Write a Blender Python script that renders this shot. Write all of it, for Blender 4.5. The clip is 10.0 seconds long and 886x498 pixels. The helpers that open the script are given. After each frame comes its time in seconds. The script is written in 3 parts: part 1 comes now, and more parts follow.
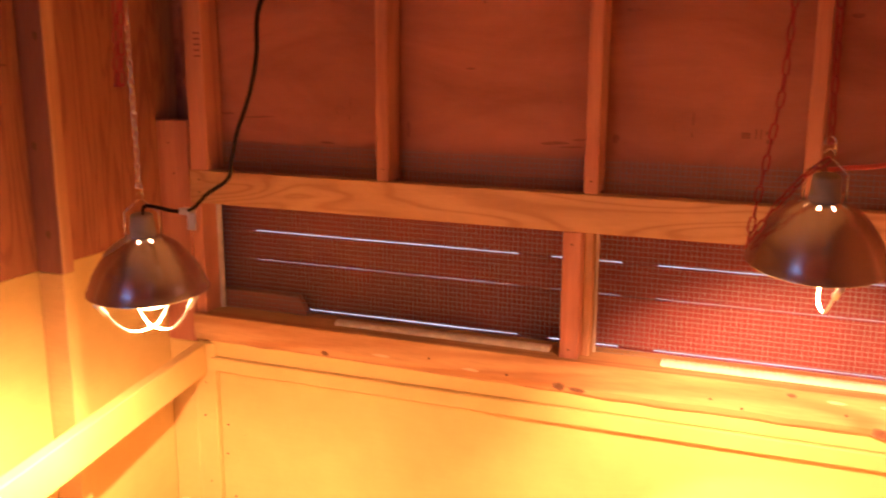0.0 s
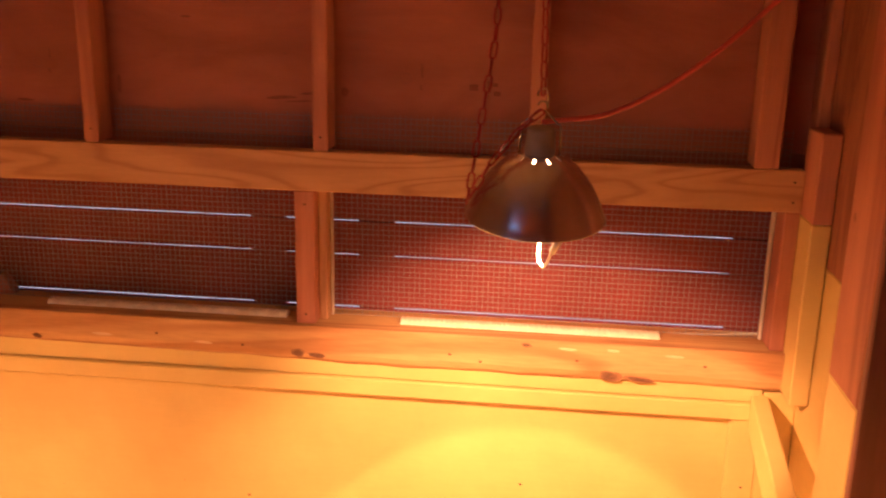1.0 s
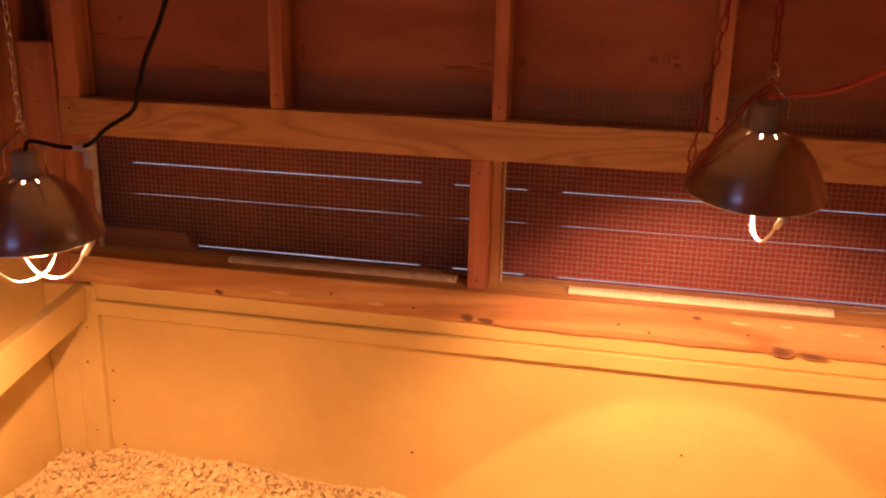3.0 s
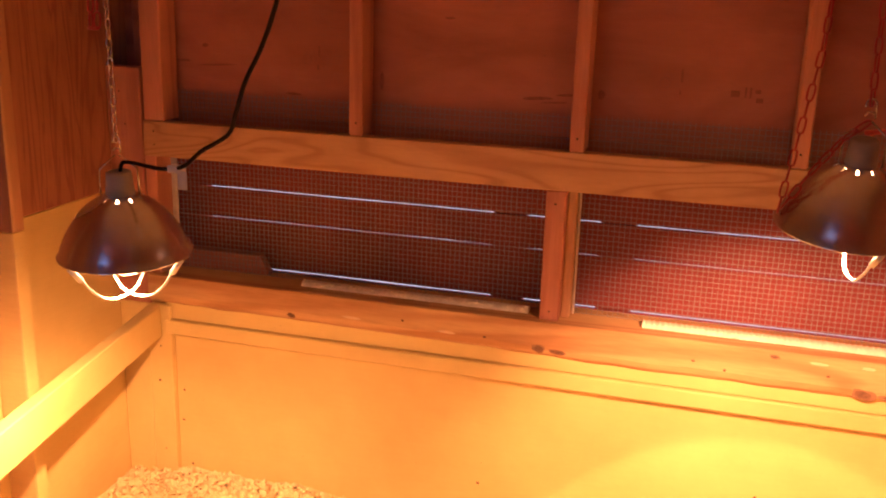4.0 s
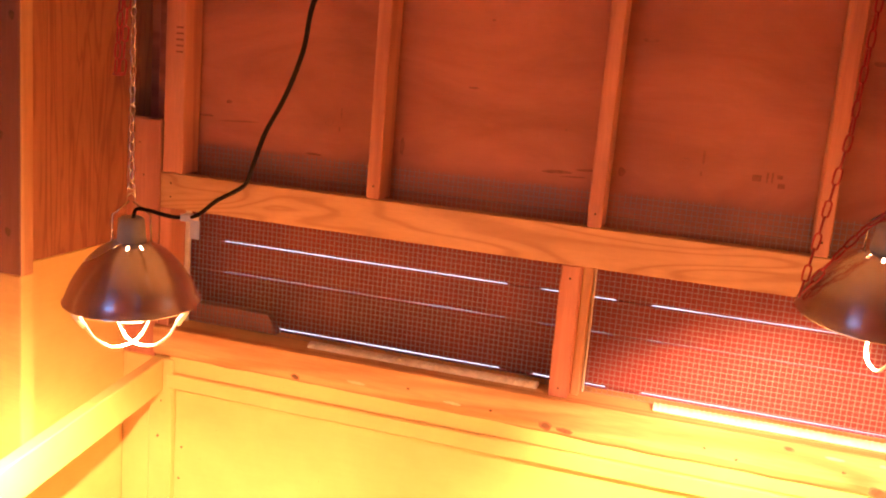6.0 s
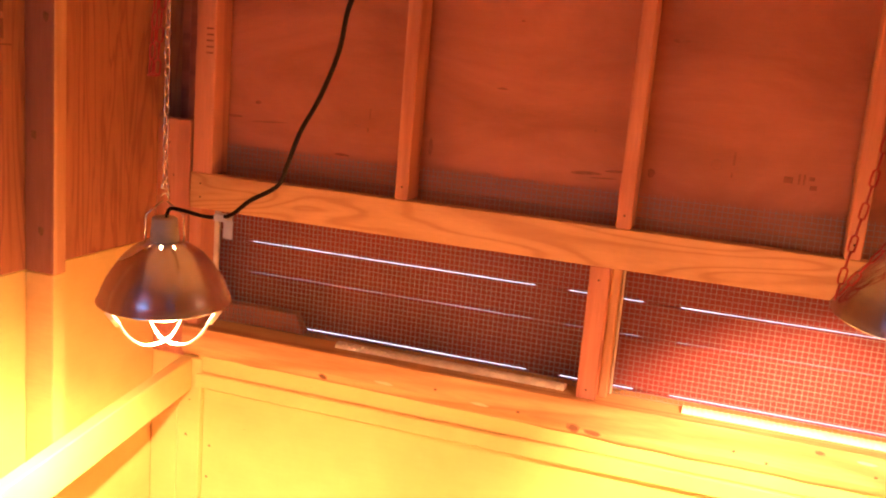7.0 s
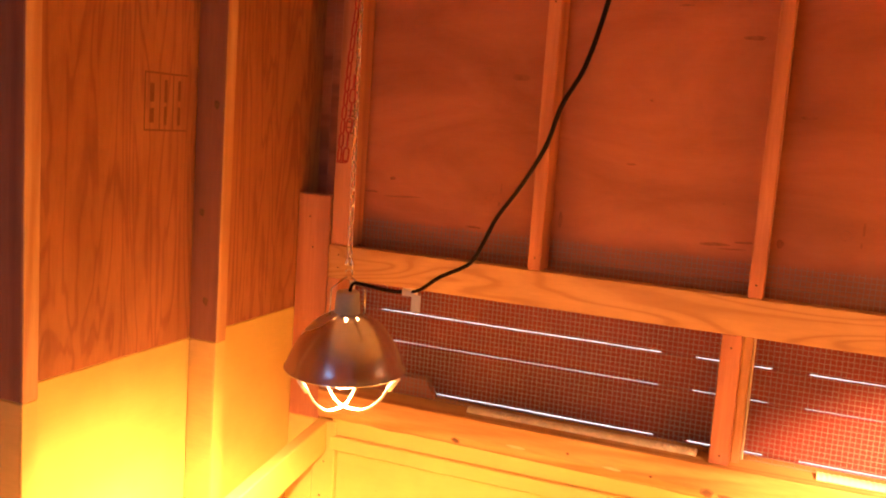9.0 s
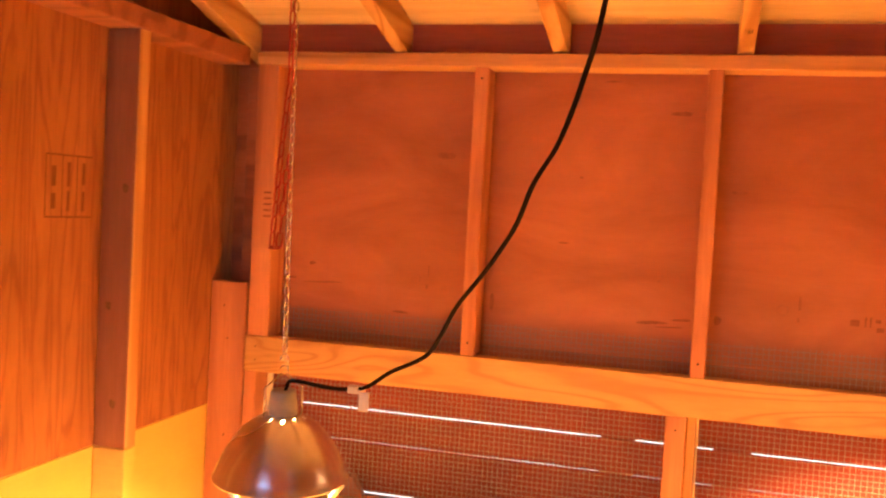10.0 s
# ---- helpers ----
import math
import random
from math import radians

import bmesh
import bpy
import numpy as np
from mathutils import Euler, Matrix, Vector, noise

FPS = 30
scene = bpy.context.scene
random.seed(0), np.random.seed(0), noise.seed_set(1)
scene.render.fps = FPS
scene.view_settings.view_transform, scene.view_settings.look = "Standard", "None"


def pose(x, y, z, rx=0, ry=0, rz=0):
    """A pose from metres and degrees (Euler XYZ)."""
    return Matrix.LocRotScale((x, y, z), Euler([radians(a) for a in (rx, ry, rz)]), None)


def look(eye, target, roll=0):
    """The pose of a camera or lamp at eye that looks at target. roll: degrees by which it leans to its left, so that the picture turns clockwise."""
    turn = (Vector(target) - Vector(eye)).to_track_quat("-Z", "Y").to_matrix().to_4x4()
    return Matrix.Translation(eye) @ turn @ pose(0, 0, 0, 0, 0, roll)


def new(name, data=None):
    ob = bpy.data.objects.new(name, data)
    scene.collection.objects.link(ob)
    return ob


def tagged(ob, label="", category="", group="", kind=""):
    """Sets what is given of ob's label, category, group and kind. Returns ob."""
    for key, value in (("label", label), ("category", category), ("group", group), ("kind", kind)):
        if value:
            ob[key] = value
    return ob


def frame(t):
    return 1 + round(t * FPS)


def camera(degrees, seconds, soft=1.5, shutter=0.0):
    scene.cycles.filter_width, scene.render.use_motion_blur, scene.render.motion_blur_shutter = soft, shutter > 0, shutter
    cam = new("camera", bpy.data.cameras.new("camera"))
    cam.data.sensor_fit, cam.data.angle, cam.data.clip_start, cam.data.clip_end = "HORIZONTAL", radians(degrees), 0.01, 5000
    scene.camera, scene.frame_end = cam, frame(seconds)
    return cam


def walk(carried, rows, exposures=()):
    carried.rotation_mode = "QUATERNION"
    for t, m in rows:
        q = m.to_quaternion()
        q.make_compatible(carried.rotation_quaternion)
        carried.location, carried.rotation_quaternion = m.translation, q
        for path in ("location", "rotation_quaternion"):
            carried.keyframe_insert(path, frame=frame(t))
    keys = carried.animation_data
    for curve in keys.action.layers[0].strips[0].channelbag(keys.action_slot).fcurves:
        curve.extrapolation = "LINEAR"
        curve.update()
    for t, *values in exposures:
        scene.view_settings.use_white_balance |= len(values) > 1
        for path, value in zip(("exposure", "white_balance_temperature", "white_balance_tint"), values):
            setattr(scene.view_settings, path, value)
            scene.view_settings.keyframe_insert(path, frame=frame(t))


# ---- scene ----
cam = camera(50.66, 10.0, 2.0, 0.3)

EXPOSURES = [
    (0.0, 0.81, 5700, 33), (0.5, 0.61, 5700, 32), (1.0, 0.13, 5700, 31), (1.5, -0.33, 5700, 30),
    (2.5, -0.48, 5700, 29), (4.0, 0.24, 5800, 35), (4.5, 0.48, 5800, 34), (5.0, 0.97, 5750, 33),
    (6.5, 1.49, 5750, 32), (8.0, 1.43, 6250, 32), (9.0, 1.51, 6550, 20), (9.5, 1.79, 6550, 12),
    (10.0, 2.08, 6650, 8),
]
PATH = [
    (0, 1.143, -2.428, 1.702, 77.325, -0.234, 21.131),
    (0.5, 1.171, -2.371, 1.703, 75.897, -1.451, 14.410),
    (1, 1.191, -2.295, 1.693, 74.673, -1.211, 6.526),
    (1.5, 1.182, -2.280, 1.681, 73.536, -0.584, 3.918),
    (2, 1.117, -2.315, 1.688, 72.688, 0.103, 7.013),
    (2.5, 1.041, -2.358, 1.702, 72.451, -0.697, 9.984),
    (4, 0.942, -2.387, 1.697, 74.409, -1.705, 16.024),
    (4.5, 0.932, -2.414, 1.697, 75.927, -3.044, 17.000),
    (5, 0.944, -2.393, 1.694, 77.493, -3.559, 17.578),
    (6.5, 0.926, -2.359, 1.669, 78.912, -5.200, 17.510),
    (7, 0.916, -2.367, 1.672, 78.805, -4.766, 18.812),
    (7.5, 0.877, -2.413, 1.668, 78.782, -5.866, 20.460),
    (8, 0.847, -2.427, 1.669, 78.766, -5.978, 22.365),
    (8.5, 0.807, -2.489, 1.677, 80.314, -5.194, 22.864),
    (9, 0.758, -2.552, 1.700, 82.285, -4.005, 22.330),
    (9.5, 0.699, -2.524, 1.697, 84.362, -3.669, 20.748),
    (10, 0.619, -2.458, 1.696, 87.520, -3.047, 15.631),
]
walk(cam, [(row[0], pose(*row[1:])) for row in PATH], EXPOSURES)


# ---- light ----
world = bpy.data.worlds.new("sky")
scene.world = world
world.use_nodes = True
wn = world.node_tree.nodes
sky = wn.new("ShaderNodeTexSky")
sky.sky_type, sky.sun_disc = "NISHITA", False
sky.sun_elevation, sky.sun_rotation = radians(38), radians(80)
world.node_tree.links.new(sky.outputs[0], wn["Background"].inputs[0])
wn["Background"].inputs[1].default_value = 0.15
sun = new("sun", bpy.data.lights.new("sun", "SUN"))
sun.data.energy, sun.data.angle, sun.data.color = 4.5, radians(2), (1.0, 0.95, 0.88)
sun.matrix_world = look((9, 1.6, 7), (0, 0, 0))
LAMP_COLOUR = (1.0, 0.43, 0.15)
LEFT_LAMP = (-0.095, -0.905, 1.200)
RIGHT_LAMP = (1.178, -0.78, 1.347)


# ---- materials ----
def nodes_of(name, rough=0.6, metal=0.0):
    m = bpy.data.materials.new(name)
    m.use_nodes = True
    n, l = m.node_tree.nodes, m.node_tree.links
    b = n["Principled BSDF"]
    b.inputs["Roughness"].default_value, b.inputs["Metallic"].default_value = rough, metal
    return m, n, l, b


def coords(n, l, scale, seed=True):
    tc, mp = n.new("ShaderNodeTexCoord"), n.new("ShaderNodeMapping")
    mp.inputs["Scale"].default_value = scale
    l.new(tc.outputs["Object"], mp.inputs["Vector"])
    if seed:
        info, mul = n.new("ShaderNodeObjectInfo"), n.new("ShaderNodeMath")
        mul.operation = "MULTIPLY"
        mul.inputs[1].default_value = 37.0
        l.new(info.outputs["Random"], mul.inputs[0])
        l.new(mul.outputs[0], mp.inputs["Location"])
    return mp.outputs["Vector"]


def noise_tex(n, l, vec, scale, detail=4.0, rough=0.55, distort=0.0):
    t = n.new("ShaderNodeTexNoise")
    t.inputs["Scale"].default_value, t.inputs["Detail"].default_value = scale, detail
    t.inputs["Roughness"].default_value, t.inputs["Distortion"].default_value = rough, distort
    l.new(vec, t.inputs["Vector"])
    return t.outputs["Fac"]


def ramp(n, l, fac, stops):
    r = n.new("ShaderNodeValToRGB")
    while len(r.color_ramp.elements) < len(stops):
        r.color_ramp.elements.new(0.5)
    for e, (p, c) in zip(r.color_ramp.elements, stops):
        e.position, e.color = p, (*c, 1)
    l.new(fac, r.inputs[0])
    return r.outputs[0]


def mix(n, l, fac, a, b, kind="MIX"):
    x = n.new("ShaderNodeMix")
    x.data_type, x.blend_type = "RGBA", kind
    for sock, v in ((x.inputs[0], fac), (x.inputs[6], a), (x.inputs[7], b)):
        if hasattr(v, "links"):
            l.new(v, sock)
        else:
            sock.default_value = v if isinstance(v, (int, float)) else (*v, 1)
    return x.outputs[2]


def relief(n, l, b, height, strength=0.3, distance=0.002):
    k = n.new("ShaderNodeBump")
    k.inputs["Strength"].default_value, k.inputs["Distance"].default_value = strength, distance
    l.new(height, k.inputs["Height"])
    l.new(k.outputs[0], b.inputs["Normal"])


def wood(name, light, dark, axis, rings=7.0, knots=0.5, rough=0.6, coarse=1.0, fibre=0.4, wild=0.6, stretch=0.07, clouds=0.45):
    """Sawn wood with its grain along one axis."""
    m, n, l, b = nodes_of(name, rough)
    long = [1.0, 1.0, 1.0]
    long["xyz".index(axis)] = stretch
    vec = coords(n, l, long)
    broad = noise_tex(n, l, vec, 5.0 * coarse, 2.0, 0.5, wild)
    wave = n.new("ShaderNodeMath")
    wave.operation = "MULTIPLY"
    wave.inputs[1].default_value = rings * 6.0
    l.new(broad, wave.inputs[0])
    sine = n.new("ShaderNodeMath")
    sine.operation = "SINE"
    l.new(wave.outputs[0], sine.inputs[0])
    band = n.new("ShaderNodeMapRange")
    band.inputs[1].default_value, band.inputs[2].default_value = -1.0, 1.0
    l.new(sine.outputs[0], band.inputs[0])
    fine = noise_tex(n, l, vec, 140.0, 3.0, 0.6)
    col = ramp(n, l, band.outputs[0], [(0.0, light), (0.72, [0.7 * p + 0.3 * q for p, q in zip(light, dark)]), (1.0, dark)])
    col = mix(n, l, fibre, col, ramp(n, l, fine, [(0.3, (0.68, 0.62, 0.55)), (0.65, (1, 1, 1))]), "MULTIPLY")
    # grime in large soft clouds
    wide = [1.0, 1.0, 1.0]
    wide["xyz".index(axis)] = 0.45
    cloud = noise_tex(n, l, coords(n, l, wide), 4.0, 5.0, 0.6, 0.8)
    col = mix(n, l, clouds, col, ramp(n, l, cloud, [(0.3, (0.6, 0.52, 0.46)), (0.7, (1, 1, 1))]), "MULTIPLY")
    # knots
    long2 = [1.0, 1.0, 1.0]
    long2["xyz".index(axis)] = 0.45
    vor = n.new("ShaderNodeTexVoronoi")
    vor.inputs["Scale"].default_value = 5.0
    wob = n.new("ShaderNodeVectorMath")
    wob.operation = "ADD"
    l.new(coords(n, l, long2), wob.inputs[0])
    sm = n.new("ShaderNodeTexNoise")
    sm.inputs["Scale"].default_value = 22.0
    off = n.new("ShaderNodeVectorMath")
    off.operation = "SCALE"
    off.inputs[3].default_value = 0.035
    l.new(sm.outputs["Color"], off.inputs[0])
    l.new(off.outputs[0], wob.inputs[1])
    l.new(wob.outputs[0], vor.inputs["Vector"])
    if knots > 0:
        spot = ramp(n, l, vor.outputs["Distance"], [(0.035 * knots * 2, (1, 1, 1)), (0.075 * knots * 2, (0, 0, 0))])
        col = mix(n, l, spot, col, [0.22 * d for d in dark])
    l.new(col, b.inputs["Base Color"])
    relief(n, l, b, fine, 0.5 * fibre, 0.001)
    return m


def painted(name, colour, worn, rough=0.5, patch=0.4):
    """Brushed paint on wood: soft blotches, brush marks, small chips."""
    m, n, l, b = nodes_of(name, rough)
    cloud = noise_tex(n, l, coords(n, l, (1, 1, 1)), 4.0, 5.0, 0.6)
    brush = noise_tex(n, l, coords(n, l, (6, 6, 60)), 2.0, 4.0, 0.6)
    col = ramp(n, l, cloud, [(0.3, worn), (0.65, colour)])
    col = mix(n, l, patch, col, ramp(n, l, brush, [(0.3, (0.8, 0.78, 0.74)), (0.7, (1, 1, 1))]), "MULTIPLY")
    chip = noise_tex(n, l, coords(n, l, (1, 1, 1)), 60.0, 3.0, 0.7)
    col = mix(n, l, ramp(n, l, chip, [(0.74, (0, 0, 0)), (0.78, (1, 1, 1))]), col, [0.35 * c for c in worn])
    l.new(col, b.inputs["Base Color"])
    relief(n, l, b, brush, 0.4 * patch, 0.0015)
    return m


def plain(name, colour, rough=0.5, metal=0.0, vary=0.25, scale=30.0):
    m, n, l, b = nodes_of(name, rough, metal)
    f = noise_tex(n, l, coords(n, l, (1, 1, 1)), scale, 4.0, 0.6)
    col = ramp(n, l, f, [(0.3, [c * (1 - vary) for c in colour]), (0.7, colour)])
    l.new(col, b.inputs["Base Color"])
    r = n.new("ShaderNodeMapRange")
    r.inputs[3].default_value, r.inputs[4].default_value = max(0.02, rough - 0.08), min(1.0, rough + 0.08)
    l.new(f, r.inputs[0])
    l.new(r.outputs[0], b.inputs["Roughness"])
    return m


PINE_X = wood("pine_along", (0.60, 0.34, 0.165), (0.42, 0.21, 0.09), "x", 6.0, 0.35)
PINE_Y = wood("pine_deep", (0.60, 0.39, 0.20), (0.36, 0.19, 0.08), "y", 6.0, 0.3)
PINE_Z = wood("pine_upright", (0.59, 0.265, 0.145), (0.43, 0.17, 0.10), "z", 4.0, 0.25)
SILL_WOOD = wood("waney_pine", (0.66, 0.435, 0.17), (0.48, 0.255, 0.085), "x", 5.0, 0.0, 0.6, 1.0, 0.4, 1.0, 0.1)
KNOT = plain("dark_knot", (0.20, 0.10, 0.045), 0.6, 0.0, 0.5, 90.0)
STAIN = plain("brown_stain", (0.32, 0.17, 0.075), 0.7, 0.0, 0.4, 60.0)
PLY_STAIN = plain("red_brown_stain", (0.315, 0.113, 0.07), 0.7, 0.0, 0.35, 60.0)
SCRAPE = plain("bare_scrape", (0.74, 0.56, 0.32), 0.6)
HEADER_WOOD = wood("header_pine", (0.55, 0.325, 0.135), (0.43, 0.225, 0.09), "x", 15.0, 0.0, 0.6, 1.0, 0.25, 1.6, 0.12)
PLY_BACK = wood("smooth_plywood", (0.46, 0.172, 0.105), (0.35, 0.126, 0.080), "x", 1.4, 0.0, 0.65, 0.6, 0.12, 1.2, 0.07, 0.85)
PLY_SIDE = wood("rotary_plywood", (0.42, 0.185, 0.085), (0.31, 0.12, 0.065), "z", 5.0, 0.0, 0.6, 1.6, 0.3, 2.2, 0.13, 0.8)
# Liner pine, also the stud edges with their brighter light in the colour.
PALE_PINE = wood("pale_upright_pine", (0.70, 0.46, 0.22), (0.54, 0.30, 0.13), "z", 4.0, 0.25)
# Shade on the stud and post sides, put into a darker wood colour.
SHADED_STUD = wood("shaded_stud", (0.32, 0.14, 0.09), (0.24, 0.10, 0.07), "z", 3.0, 0.2)
DARK_WOOD = wood("old_red_timber", (0.36, 0.14, 0.095), (0.24, 0.09, 0.065), "x", 4.0, 0.2)
RED_TIMBER = wood("dull_red_timber", (0.40, 0.105, 0.08), (0.30, 0.075, 0.06), "x", 4.0, 0.0)
ROOF_DECK = wood("pale_roof_boarding", (0.72, 0.58, 0.38), (0.60, 0.45, 0.27), "x", 3.0, 0.2)
CREAM = painted("cream_paint", (0.70, 0.56, 0.18), (0.63, 0.48, 0.145), 0.5, 0.16)
# Cream paint darkened to carry the shade on the stud faces.
SHADED_CREAM = painted("shaded_cream", (0.60, 0.44, 0.155), (0.50, 0.34, 0.12))
BARN_RED = painted("barn_red_paint", (0.28, 0.056, 0.048), (0.205, 0.041, 0.037), 0.6)
BARN_RED.node_tree.nodes["Principled BSDF"].inputs["Specular IOR Level"].default_value = 0.2
WHITE_EDGE = plain("white_beading", (0.62, 0.55, 0.45), 0.5)
WHITE_STRIP = plain("white_plastic", (0.80, 0.73, 0.56), 0.5)
GALV = plain("galvanised_wire", (0.29, 0.28, 0.29), 0.5, 0.3)
ALUMINIUM = plain("spun_aluminium", (0.68, 0.75, 0.94), 0.27, 1.0, 0.0, 2.0)
spun = ALUMINIUM.node_tree.nodes.new("ShaderNodeTangent")
spun.direction_type, spun.axis = "RADIAL", "Z"
ALUMINIUM.node_tree.links.new(spun.outputs[0], ALUMINIUM.node_tree.nodes["Principled BSDF"].inputs["Tangent"])
ALUMINIUM.node_tree.nodes["Principled BSDF"].inputs["Anisotropic"].default_value = 0.5
ALUMINIUM.node_tree.nodes["Principled BSDF"].inputs["Anisotropic Rotation"].default_value = 0.25
ALUMINIUM.node_tree.nodes["Principled BSDF"].inputs["Coat Weight"].default_value = 0.25
ALUMINIUM.node_tree.nodes["Principled BSDF"].inputs["Coat Roughness"].default_value = 0.1
ALU_INSIDE = plain("dulled_aluminium", (0.42, 0.39, 0.35), 0.4, 0.9, 0.2)
CERAMIC = plain("grey_ceramic", (0.48, 0.46, 0.38), 0.55)
GUARD = plain("pale_guard_wire", (0.80, 0.78, 0.72), 0.4, 0.4)
STEEL = plain("bright_steel", (0.75, 0.72, 0.66), 0.25, 1.0, 0.15)
BLACK_RUBBER = plain("black_rubber", (0.012, 0.007, 0.006), 0.8)
BLACK_RUBBER.node_tree.nodes["Principled BSDF"].inputs["Specular IOR Level"].default_value = 0.1
ORANGE_CORD = plain("orange_cord", (0.88, 0.15, 0.08), 0.45)
RED_CHAIN = plain("red_coated_chain", (0.42, 0.03, 0.03), 0.4, 0.2)
TAG = plain("pale_plastic_tag", (0.75, 0.70, 0.66), 0.4)
INK = plain("faded_ink", (0.20, 0.085, 0.05), 0.8)
SHAVINGS = plain("pine_shavings", (0.90, 0.74, 0.35), 0.75, 0.0, 0.25, 120.0)
DIRT = plain("outside_ground", (0.62, 0.59, 0.54), 0.9, 0.0, 0.4, 3.0)
RUST = plain("nail_head", (0.08, 0.05, 0.04), 0.5, 0.6)
m, n, l, b = nodes_of("lit_bulb", 0.3)
b.inputs["Base Color"].default_value = (0.9, 0.5, 0.3, 1)
b.inputs["Emission Color"].default_value, b.inputs["Emission Strength"].default_value = (1.0, 0.5, 0.18, 1), 40.0
BULB = m


# ---- builders ----
def box(bm, x0, x1, y0, y1, z0, z1, bevel=0.002):
    geo = bmesh.ops.create_cube(bm, size=1.0)
    v = geo["verts"]
    for p in v:
        p.co = Vector((x0 if p.co.x < 0 else x1, y0 if p.co.y < 0 else y1, z0 if p.co.z < 0 else z1))
    if bevel:
        es = list({e for p in v for e in p.link_edges})
        bmesh.ops.bevel(bm, geom=es, offset=bevel, segments=1, affect="EDGES", clamp_overlap=True)


def mesh_of(name, bm, material, smooth=False):
    me = bpy.data.meshes.new(name)
    bmesh.ops.recalc_face_normals(bm, faces=bm.faces)
    bm.to_mesh(me)
    bm.free()
    me.materials.append(material)
    if smooth:
        for p in me.polygons:
            p.use_smooth = True
    return me


def part(name, bm, material, parent=None, label="", smooth=False):
    ob = new(name, mesh_of(name, bm, material, smooth))
    if parent:
        ob.parent = parent
    return tagged(ob, label)


def board(name, x0, x1, y0, y1, z0, z1, material, parent=None, label="", bevel=0.003):
    bm = bmesh.new()
    box(bm, x0, x1, y0, y1, z0, z1, bevel)
    return part(name, bm, material, parent, label)


def structure(ob, label, category):
    return tagged(ob, label, category, "", "structure")


def tube(name, pts, radius, material, parent=None, label="", sides=8, closed=False):
    """A round rod through the points, as a mesh."""
    bm = bmesh.new()
    pts = [Vector(p) for p in pts]
    rings, count = [], len(pts)
    up = Vector((0.31, 0.2, 0.93))
    for k, p in enumerate(pts):
        a = pts[k - 1] if (k or closed) else p
        c = pts[(k + 1) % count] if (k < count - 1 or closed) else p
        d = (c - a).normalized()
        u = d.cross(up)
        if u.length < 0.05:
            u = d.cross(Vector((1, 0, 0)))
        u.normalize()
        w = d.cross(u)
        rings.append([bm.verts.new(p + radius * (math.cos(2 * math.pi * s / sides) * u + math.sin(2 * math.pi * s / sides) * w)) for s in range(sides)])
    for k in range(count if closed else count - 1):
        a, c = rings[k], rings[(k + 1) % count]
        for s in range(sides):
            bm.faces.new((a[s], a[(s + 1) % sides], c[(s + 1) % sides], c[s]))
    if not closed:
        bm.faces.new(rings[0])
        bm.faces.new(rings[-1])
    return part(name, bm, material, parent, label, True)


def smooth_path(pts, steps=8):
    """Catmull-Rom through the points."""
    pts = [Vector(p) for p in pts]
    pts = [2 * pts[0] - pts[1], *pts, 2 * pts[-1] - pts[-2]]
    out = []
    for k in range(1, len(pts) - 2):
        p0, p1, p2, p3 = pts[k - 1 : k + 3]
        for s in range(steps):
            t = s / steps
            out.append(0.5 * (2 * p1 + (p2 - p0) * t + (2 * p0 - 5 * p1 + 4 * p2 - p3) * t * t + (3 * p1 - p0 - 3 * p2 + p3) * t ** 3))
    return [*out, pts[-2]]


def lathe(bm, profile, sides=48, gaps=()):
    """Turns a profile of (radius, height) round z; gaps: the (ring, side) pairs left open."""
    rings = [[bm.verts.new((r * math.cos(2 * math.pi * s / sides), r * math.sin(2 * math.pi * s / sides), z)) for s in range(sides)] for r, z in profile]
    for k, (a, c) in enumerate(zip(rings, rings[1:])):
        for s in range(sides):
            if (k, s) not in gaps:
                bm.faces.new((a[s], a[(s + 1) % sides], c[(s + 1) % sides], c[s]))
    return rings


# ---- the shell ----
XL, XR, YB, YF = -0.76, 1.86, 0.0, -3.1
SLOPE = 0.262


def roof_z(y):
    return 2.125 - SLOPE * y


PLATE_Z0, PLATE_Z1 = 2.08, 2.118
HEAD_Z0, HEAD_Z1 = 1.195, 1.30
SILL_Z1 = 0.836
PAINT_Z = 1.084

structure(board("floor", XL - 0.1, XR + 0.1, YF - 0.1, 0.1, -0.05, 0.0, PINE_Y), "bare wooden coop floor under the shavings", "floor")
structure(board("ground", -60, 62, -120, 120, -0.5, -0.45, DIRT), "pale grey ground outside the coop", "ground")

# back wall: panel below, boarding above
back = new("wall_back")
structure(back, "back stud wall with cream panel below and bare plywood above", "wall")
board("panel", -0.60, 1.774, 0.02, 0.032, 0.0, 0.70, CREAM, back, "cream painted plywood panel")
board("plywood", -0.66, 1.84, 0.0985, 0.110, 1.322, 2.25, PLY_BACK, back, "bare brown plywood sheet")
board("backing", -0.80, 1.98, 0.135, 0.147, 0.0, 0.79, DARK_WOOD, back)
STUDS = [(-0.64, -0.575), (0.0, 0.038), (0.606, 0.644), (1.147, 1.185), (1.69, 1.75)]
for a, c in STUDS:
    board("stud", a, c, 0.001, 0.088, HEAD_Z1, PLATE_Z0, PINE_Z, back)
board("top_plate", -0.645, 1.84, 0.0, 0.089, PLATE_Z0, PLATE_Z1, PINE_X, back)
board("header", -0.645, 1.812, 0.0, 0.038, HEAD_Z0, HEAD_Z1, HEADER_WOOD, back, "header board with bold curved grain")
board("mullion", 0.554, 0.606, 0.001, 0.088, SILL_Z1, HEAD_Z0, PINE_Z, back)
board("liner", 0.6065, 0.630, 0.040, 0.087, SILL_Z1, HEAD_Z0, PALE_PINE, back, "set-back liner beside the mullion")
